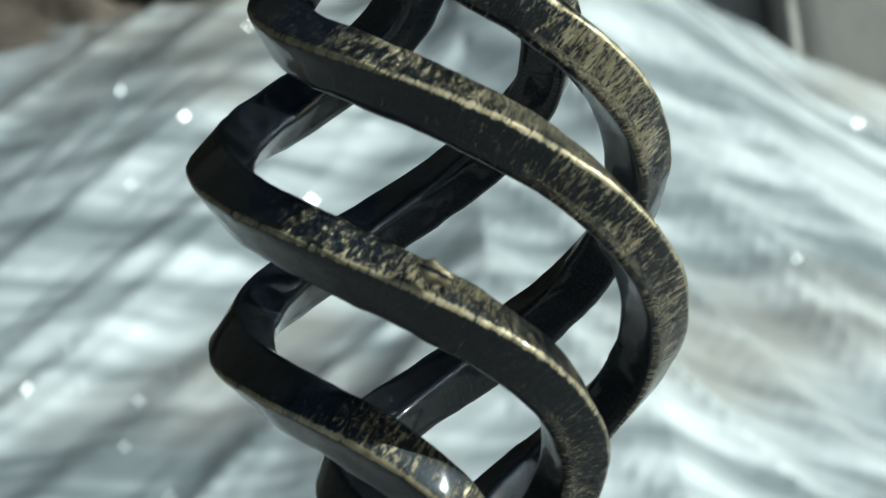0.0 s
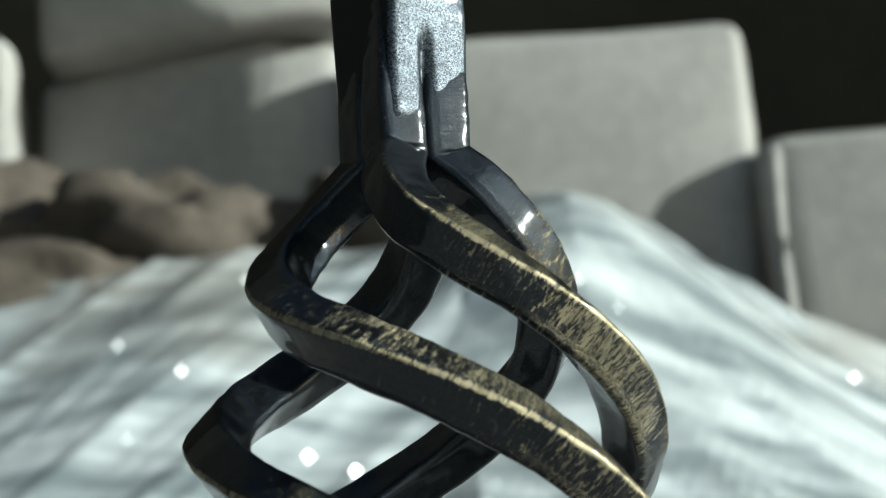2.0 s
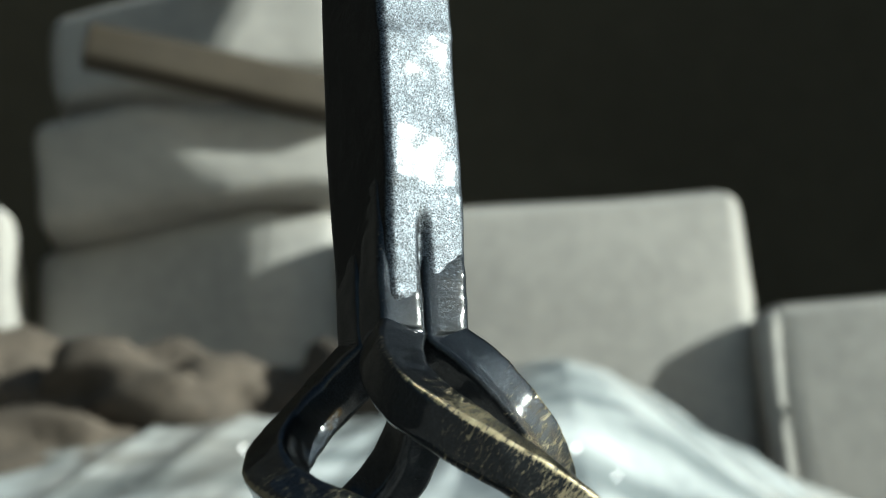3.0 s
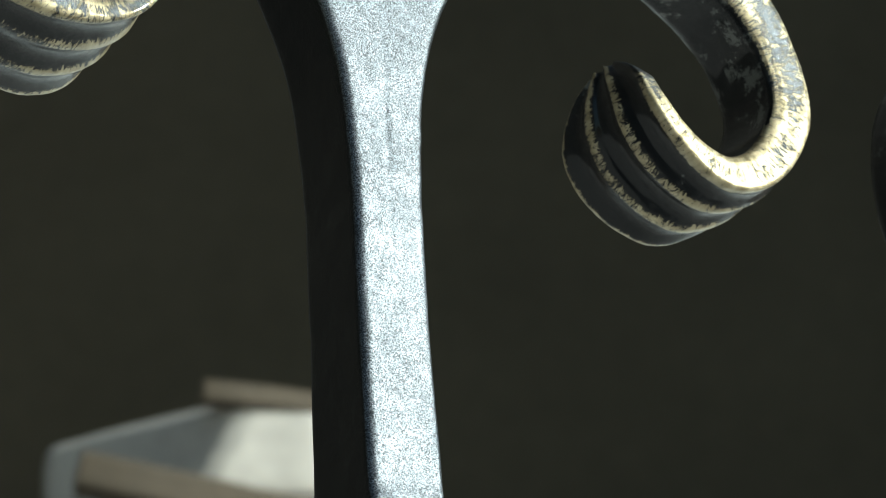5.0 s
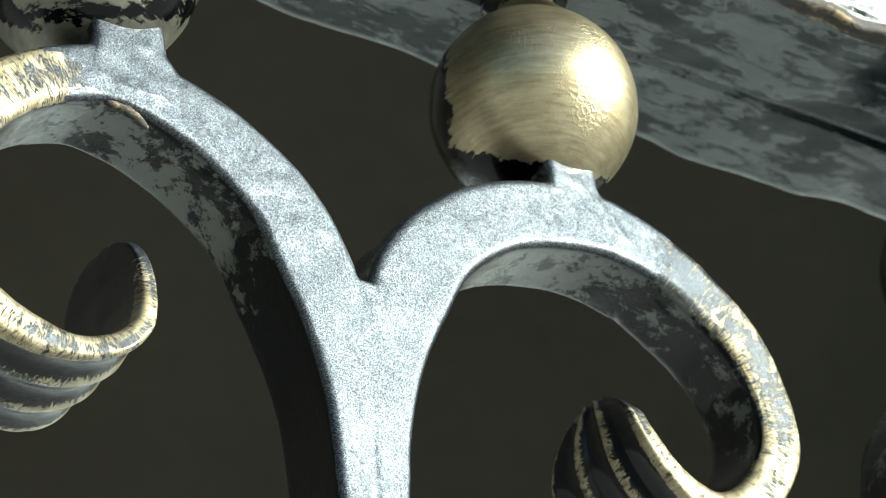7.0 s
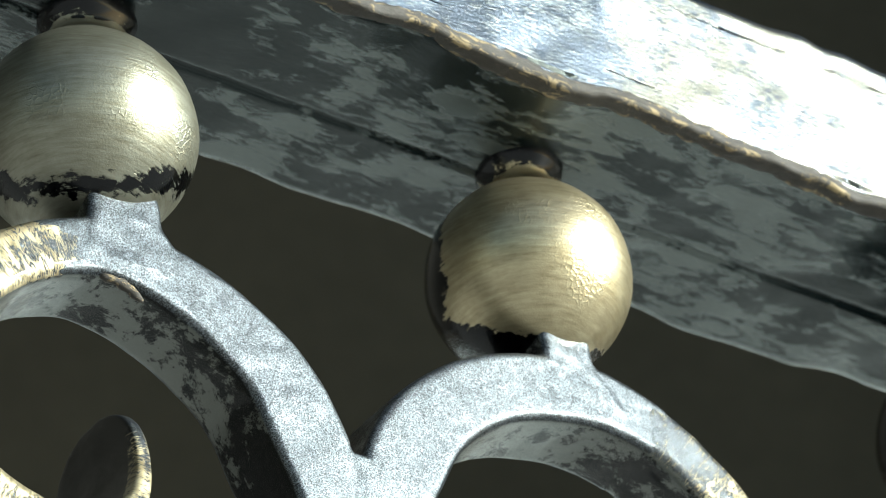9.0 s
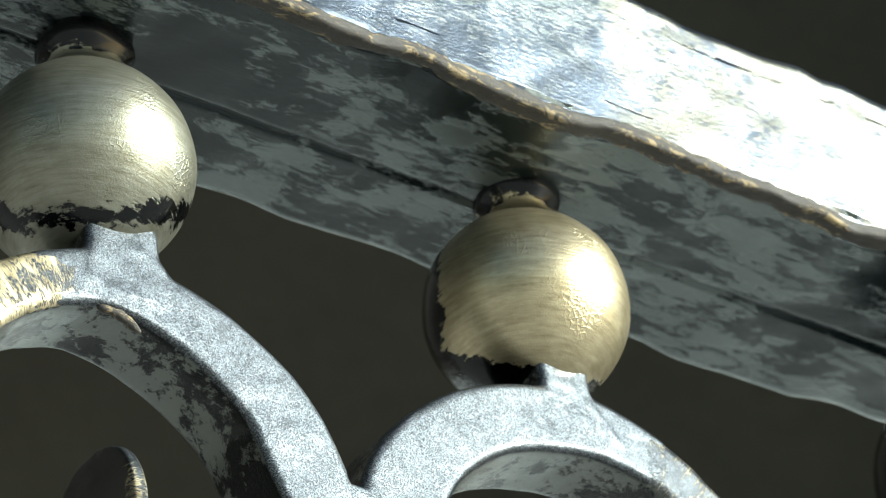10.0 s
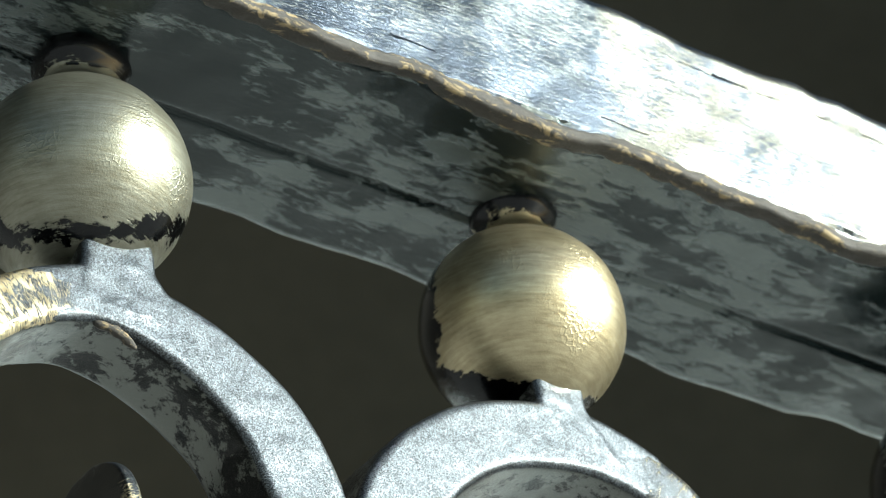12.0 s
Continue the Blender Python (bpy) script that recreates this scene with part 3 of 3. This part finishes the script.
        sweep(bm, rings, 0.0003, 8.0, 60)
        part(name, bm, IRON_PLAIN, b)
    bm = bmesh.new()
    box(bm, (AXIS - 0.035, -0.035, 0.0), (AXIS + 0.035, 0.035, 0.022), 0.003)
    part("base_plate", bm, IRON_PLAIN, b)
    for u, zc in BALLS:
        bm = bmesh.new()
        R, silver = 0.0196, u < 0
        lathe(bm, [(R * math.cos(radians(a)), R * math.sin(radians(a)), 0) for a in range(-76, 77, 4)], (u, 0, zc), turns=72, rough=0.0002)
        layer = bm.verts.layers.float["wear"]
        for v in bm.verts:
            v[layer] = ball_wear_shade((v.co - Vector((u, 0, zc))).normalized(), silver)
        gilt = BALL_SILVER if silver else BALL_GOLD
        ball = part("ball", bm, gilt, b, "silvery gold iron ball with dark smears" if silver else "gold-brushed iron ball with a black ragged foot")
        bm = bmesh.new()
        lathe(bm, [(0.0092, 0.0165, 1.0), (0.0072, 0.0192, 0.9), (0.0068, 0.0208, 0.65), (0.0072, 0.0222, 0.45), (0.0083, 0.0236, 0.3), (0.0088, 0.0250, 0.15), (0.0084, 0.0284, -0.2)], (u, 0, zc), turns=48, rough=0.0012, seed=u * 50)
        part("collar", bm, gilt, ball)
    return b


first = baluster()
copy_thing(first, PANEL @ Matrix.Translation((0.2050, 0, 0)) @ Matrix.Diagonal((*first.scale, 1)))


def handrail():
    """A hammered bar with a brassy lower arris and a seam along its underside."""
    h = thing("handrail", "hammered iron handrail with worn dark paint and brassy lower edge", "handrail")
    h.matrix_world = PANEL
    bm = bmesh.new()
    rings = []
    half, tall = RAIL_HALF, RAIL_TOP - RAIL_UNDER
    for i in range(520):
        u = -0.34 + i * 0.0016
        n1 = noise.noise(Vector((u * 38, 0.5, 0))) + 0.5 * noise.noise(Vector((u * 95, 3.5, 0)))
        n2 = noise.noise(Vector((u * 33, 9.5, 0))) + 0.5 * noise.noise(Vector((u * 80, 5.5, 0)))
        n3 = noise.noise(Vector((u * 40, 15.5, 0))) + 0.6 * noise.noise(Vector((u * 110, 2.5, 0)))
        section = []
        for x, y, w in rounded_section(2 * half, tall, 0.0026, 72):
            near = x / half
            if y < -tall * 0.3:
                y += 0.0019 * n1 * max(0.0, near) + 0.0016 * n2 * max(0.0, -near)
                y += 0.0010 * math.exp(-((x + 0.0035) / 0.0006) ** 2)
                w = 0.4 if near > 0.88 else -0.4
            else:
                w = 0.1
            if y > tall * 0.3:
                y += 0.0016 * n3
            if near < -0.8:
                x += 0.0012 * n2
            if near > 0.9 and y < -tall * 0.42:
                x += 0.0012 * n1
            if near > 0.95 and y < -tall * (0.34 + 0.05 * n3):
                w = 0.3
            if near > 0.9:  # the front leans out a little towards its top
                x += 0.075 * (y + tall / 2)
            section.append((x, y, w))
        rings.append((Vector((u, 0, (RAIL_UNDER + RAIL_TOP) / 2)), Vector((0, 1, 0)), Vector((0, 0, 1)), section))
    sweep(bm, rings, 0.0004, 2.0, 60)
    edge = bmesh.new()
    lip = []
    for i in range(560):
        u = -0.338 + i * 0.00148
        n1 = noise.noise(Vector((u * 38, 0.5, 0))) + 0.5 * noise.noise(Vector((u * 95, 3.5, 0)))
        n4 = noise.noise(Vector((u * 70, 8.5, 0))) + 0.4 * noise.noise(Vector((u * 190, 6.5, 0)))
        d = 0.0031 + 0.0004 * n4
        lip.append((Vector((u, half - 0.0013 + 0.0008 * n1, RAIL_UNDER + 0.0013 + 0.0019 * n1)), Vector((0, 1, 0)), Vector((0, 0, 1)), rounded_section(d * 1.35, d * 0.95, d / 3.2, 6)))
    sweep(edge, lip, 0.0005, 6.0, 420)
    part("lower_edge", edge, LIP, h, "chipped brassy lower edge")
    bar = part("bar", bm, RAIL, h)
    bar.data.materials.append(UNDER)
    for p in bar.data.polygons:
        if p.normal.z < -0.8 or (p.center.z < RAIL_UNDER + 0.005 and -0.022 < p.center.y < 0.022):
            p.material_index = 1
    return h


handrail()

# ---- the surroundings ----
STANDPOINT, FAR = Vector((0, -0.45, 0.70)), 2.6


def afar(ob):
    """Carry a thing of the background out to its true distance and size."""
    ob.data.transform(Matrix.Scale(FAR, 4))
    ob.location = STANDPOINT + (ob.location - STANDPOINT) * FAR
    return ob


bm = bmesh.new()
box(bm, (-40, -40, -0.3), (40, 40, 0.0), 0.01)
solid("ground", bm, PAVING, "grey paved ground under the railing", "ground", kind="structure")
bm = bmesh.new()
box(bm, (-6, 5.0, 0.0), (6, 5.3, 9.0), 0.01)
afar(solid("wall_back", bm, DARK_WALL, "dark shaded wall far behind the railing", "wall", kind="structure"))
# unseen wall, added so the left-hand iron faces mirror something dark
bm = bmesh.new()
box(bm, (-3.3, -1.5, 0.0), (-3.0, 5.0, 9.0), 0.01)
afar(solid("unseen_side_wall", bm, UNSEEN_WALL, "unseen dark side wall added to darken reflections in the ironwork", "wall", kind="structure"))


# unseen wall, added only to block the sun from the back wall
bm = bmesh.new()
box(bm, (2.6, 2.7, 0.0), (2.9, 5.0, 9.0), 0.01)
afar(solid("unseen_shade_wall", bm, DARK_WALL, "unseen dark wall added to keep the back wall in shade", "wall", kind="structure"))


def height(x, y):
    """The bank's height: a steep foot, a slope, and a shelf that runs back to the wall."""
    f = min(1.0, max(0.0, (y - 0.45) / 0.5)) * min(1.0, max(0.0, (2.5 - abs(x)) / 1.2))
    return f * min(1.36, 0.67 + max(0.0, y - 0.95) * 0.66 - 0.38 * max(0.0, min(x, 1.0) - 0.14))


bm = bmesh.new()
grid = {}
for i in range(112):
    for j in range(102):
        x, y = -3.0 + i * 0.05, 0.45 + j * 0.045
        lump = 0.02 * noise.noise(Vector((x * 5, y * 5, 0))) + 0.008 * noise.noise(Vector((x * 19, y * 19, 4)))
        grid[i, j] = bm.verts.new((x, y, max(-0.02, height(x, y) - 0.02 + lump)))
for i in range(111):
    for j in range(101):
        bm.faces.new((grid[i, j], grid[i + 1, j], grid[i + 1, j + 1], grid[i, j + 1]))
afar(solid("bank", bm, EARTH, "brown earth bank under the plastic sheet", "bank", kind="structure"))

bm = bmesh.new()
grid = {}
NX, NY = 230, 170


def sheet_height(x, y):
    xs = -abs(x - 0.05)
    across, along = 1.75 * xs - y, xs + 1.75 * y
    w = 0.035 * noise.noise(Vector((across * 2.6, along * 1.1, 0.3)))
    w += 0.009 * (1 - abs(noise.noise(Vector((across * 7, along * 0.9, 1.7))))) ** 3
    w += 0.0022 * (1 - abs(noise.noise(Vector((across * 19, along * 2.2, 4.7))))) ** 3
    w += 0.07 * math.exp(-((x - 0.13) / 0.12) ** 2 - ((y - 1.85) / 0.15) ** 2)
    return height(x, y) + 0.045 + w


for i in range(NX + 1):
    for j in range(NY + 1):
        x, y = -0.8 + 1.7 * i / NX, 0.7 + 1.25 * j / NY
        crumple = Vector([0.0004 * noise.noise(Vector((x * 90 + 31 * k, y * 90, k))) for k in range(3)])
        grid[i, j] = bm.verts.new(Vector((x, y, sheet_height(x, y))) + crumple)
for i in range(NX):
    for j in range(NY):
        a, b, c, d = grid[i, j], grid[i + 1, j], grid[i + 1, j + 1], grid[i, j + 1]
        bm.faces.new((a, b, c))
        bm.faces.new((a, c, d))
# little pinched folds added to the film, aimed to flash sun at the standpoint
for k in range(150):
    x, y = random.uniform(-0.5, 0.55), random.uniform(0.85, 1.9)
    if x > -0.02 and random.random() > 0.3:
        continue
    base = Vector((x, y, sheet_height(x, y) - 0.001))
    glance = ((STANDPOINT - base).normalized() + SUN).normalized()
    glance = (glance + Vector([random.gauss(0, 0.05) for i in range(3)])).normalized()
    d = glance.cross(Z).normalized()
    rise = d.cross(glance)
    rise = rise if rise.z > 0 else -rise
    r, h = random.uniform(0.0006, 0.0016), random.uniform(0.003, 0.0045)
    foot = [bm.verts.new(base + d * r * i) for i in (-1.4, 1.4)]
    top = [bm.verts.new(base + d * r * i + rise * h) for i in (-1, 1)]
    back = [bm.verts.new(base + d * r * i - glance * h * 0.8) for i in (-1.4, 1.4)]
    bm.faces.new((foot[0], foot[1], top[1], top[0]))
    bm.faces.new((top[0], top[1], back[1], back[0]))
    bm.faces.new((foot[0], top[0], back[0]))
    bm.faces.new((foot[1], back[1], top[1]))
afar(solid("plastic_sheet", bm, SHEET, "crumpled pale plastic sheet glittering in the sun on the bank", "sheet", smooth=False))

def stone(name, x, corner, y, z, m, label, category, seed, lean=0.03, deep=0.26, turn=0.10):
    """A broken block: two faces that meet at a leaning corner, one turned from the sun and one to it."""
    bm = bmesh.new()
    (x0, x1), (z0, z1) = x, z
    mid = Vector(((x0 + x1) / 2, y, (z0 + z1) / 2))
    levels = []
    for zz, off in ((z0, -lean), (z1, lean)):
        c = corner + off
        front = [(x0, y + 0.45 * (c - x0)), (c, y), (x1, y + turn * (x1 - c)), (x1 - 0.02, y + deep), (x0 + 0.02, y + deep + 0.05)]
        levels.append([bm.verts.new(Vector((px, py, zz)) - mid) for px, py in front])
    lo, hi = levels
    bm.faces.new(list(reversed(lo)))
    bm.faces.new(hi)
    for i in range(5):
        j = (i + 1) % 5
        bm.faces.new((lo[i], lo[j], hi[j], hi[i]))
    bmesh.ops.bevel(bm, geom=bm.edges[:], offset=min(0.022, (z1 - z0) * 0.25), segments=3, profile=0.6, affect="EDGES")
    bmesh.ops.subdivide_edges(bm, edges=bm.edges[:], cuts=2, use_grid_fill=True)
    for v in bm.verts:
        v.co += Vector([0.008 * noise.noise(v.co * 11 + Vector((seed + 7 * i, 0, 0))) for i in range(3)])
    ob = solid(name, bm, m, label, category, "stacked stone" if m is STONE else "")
    ob.location = mid
    return afar(ob)


stone("stone_block", (-0.02, 0.318), 0.0, 2.10, (1.36, 1.628), STONE, "pale cut stone block on the bank", "block", 0.0, 0.0, turn=-0.02)
stone("stone_block", (0.31, 0.80), 0.33, 2.06, (1.24, 1.512), STONE, "low pale stone block beside a taller one", "block", 3.1, 0.0, turn=-0.05)
stone("stone_slab", (-0.31, -0.03), -0.105, 2.14, (1.47, 1.652), STONE, "grey stone slab at the foot of a stack", "slab", 6.2, 0.008)
stone("stone_slab", (-0.30, -0.01), -0.17, 2.10, (1.652, 1.738), STONE, "thin pale stone slab stacked under a batten", "slab", 9.3, -0.05)
stone("stone_slab", (-0.29, -0.02), -0.115, 2.12, (1.772, 1.872), STONE, "top stone slab of the stack", "slab", 12.4, 0.025)
stone("stone_wedge", (-0.42, -0.315), -0.36, 2.12, (1.45, 1.66), STONE, "small pale stone wedge lodged beside the stack", "wedge", 15.5, 0.02)


def batten(ends, y, size, label, seed):
    """A sawn timber batten with a split end grain, lying between two places."""
    bm = bmesh.new()
    (xa, za), (xb, zb) = ends
    length = math.hypot(xb - xa, zb - za)
    box(bm, (-length / 2, -size / 2, -size / 2), (length / 2, size / 2, size / 2), size * 0.12, 3, 0.003, seed)
    ob = solid("timber_batten", bm, TIMBER, label, "batten")
    ob.matrix_world = pose((xa + xb) / 2, y, (za + zb) / 2, 0, -math.degrees(math.atan2(zb - za, xb - xa)), 8)
    return afar(ob)


batten(((-0.245, 1.778), (-0.01, 1.722)), 2.085, 0.034, "weathered timber batten between stone slabs", 1.0)
batten(((-0.14, 1.872), (0.0, 1.857)), 2.13, 0.02, "weathered timber batten on top of the stack", 4.0)


def rock(mid, size, seed, material, label):
    """A rounded, lumpy stone."""
    bm = bmesh.new()
    bmesh.ops.create_icosphere(bm, subdivisions=4, radius=1.0)
    for v in bm.verts:
        d = v.co.normalized()
        n = noise.noise(d * 1.3 + Vector((seed, 0, 0))) * 0.45 + noise.noise(d * 3.1 + Vector((0, seed, 0))) * 0.16 + noise.noise(d * 8 + Vector((0, 0, seed))) * 0.05
        v.co = Vector([c * h * (1 + n) for c, h in zip(d, size)])
    ob = solid("rock", bm, material, label, "rock", "rocks on the bank")
    ob.location = mid
    return afar(ob)


rock((-0.36, 2.08, 1.455), (0.10, 0.12, 0.085), 1.0, EARTH, "rounded brown rock on the earth bank")
rock((-0.215, 2.06, 1.435), (0.10, 0.11, 0.055), 5.0, EARTH, "flat brown rock on the earth bank")
rock((-0.13, 2.07, 1.415), (0.09, 0.11, 0.065), 9.0, EARTH, "brown earthy rock under the slab stack")
rock((-0.27, 2.0, 1.365), (0.13, 0.10, 0.055), 13.0, EARTH, "brown earthy rock half under the sheet")
rock((-0.02, 2.08, 1.40), (0.10, 0.12, 0.09), 17.0, EARTH, "brown earthy rock behind the iron basket")
rock((-0.10, 2.28, 1.36), (0.22, 0.2, 0.13), 21.0, STONE, "broad grey rock carrying the slab stack")
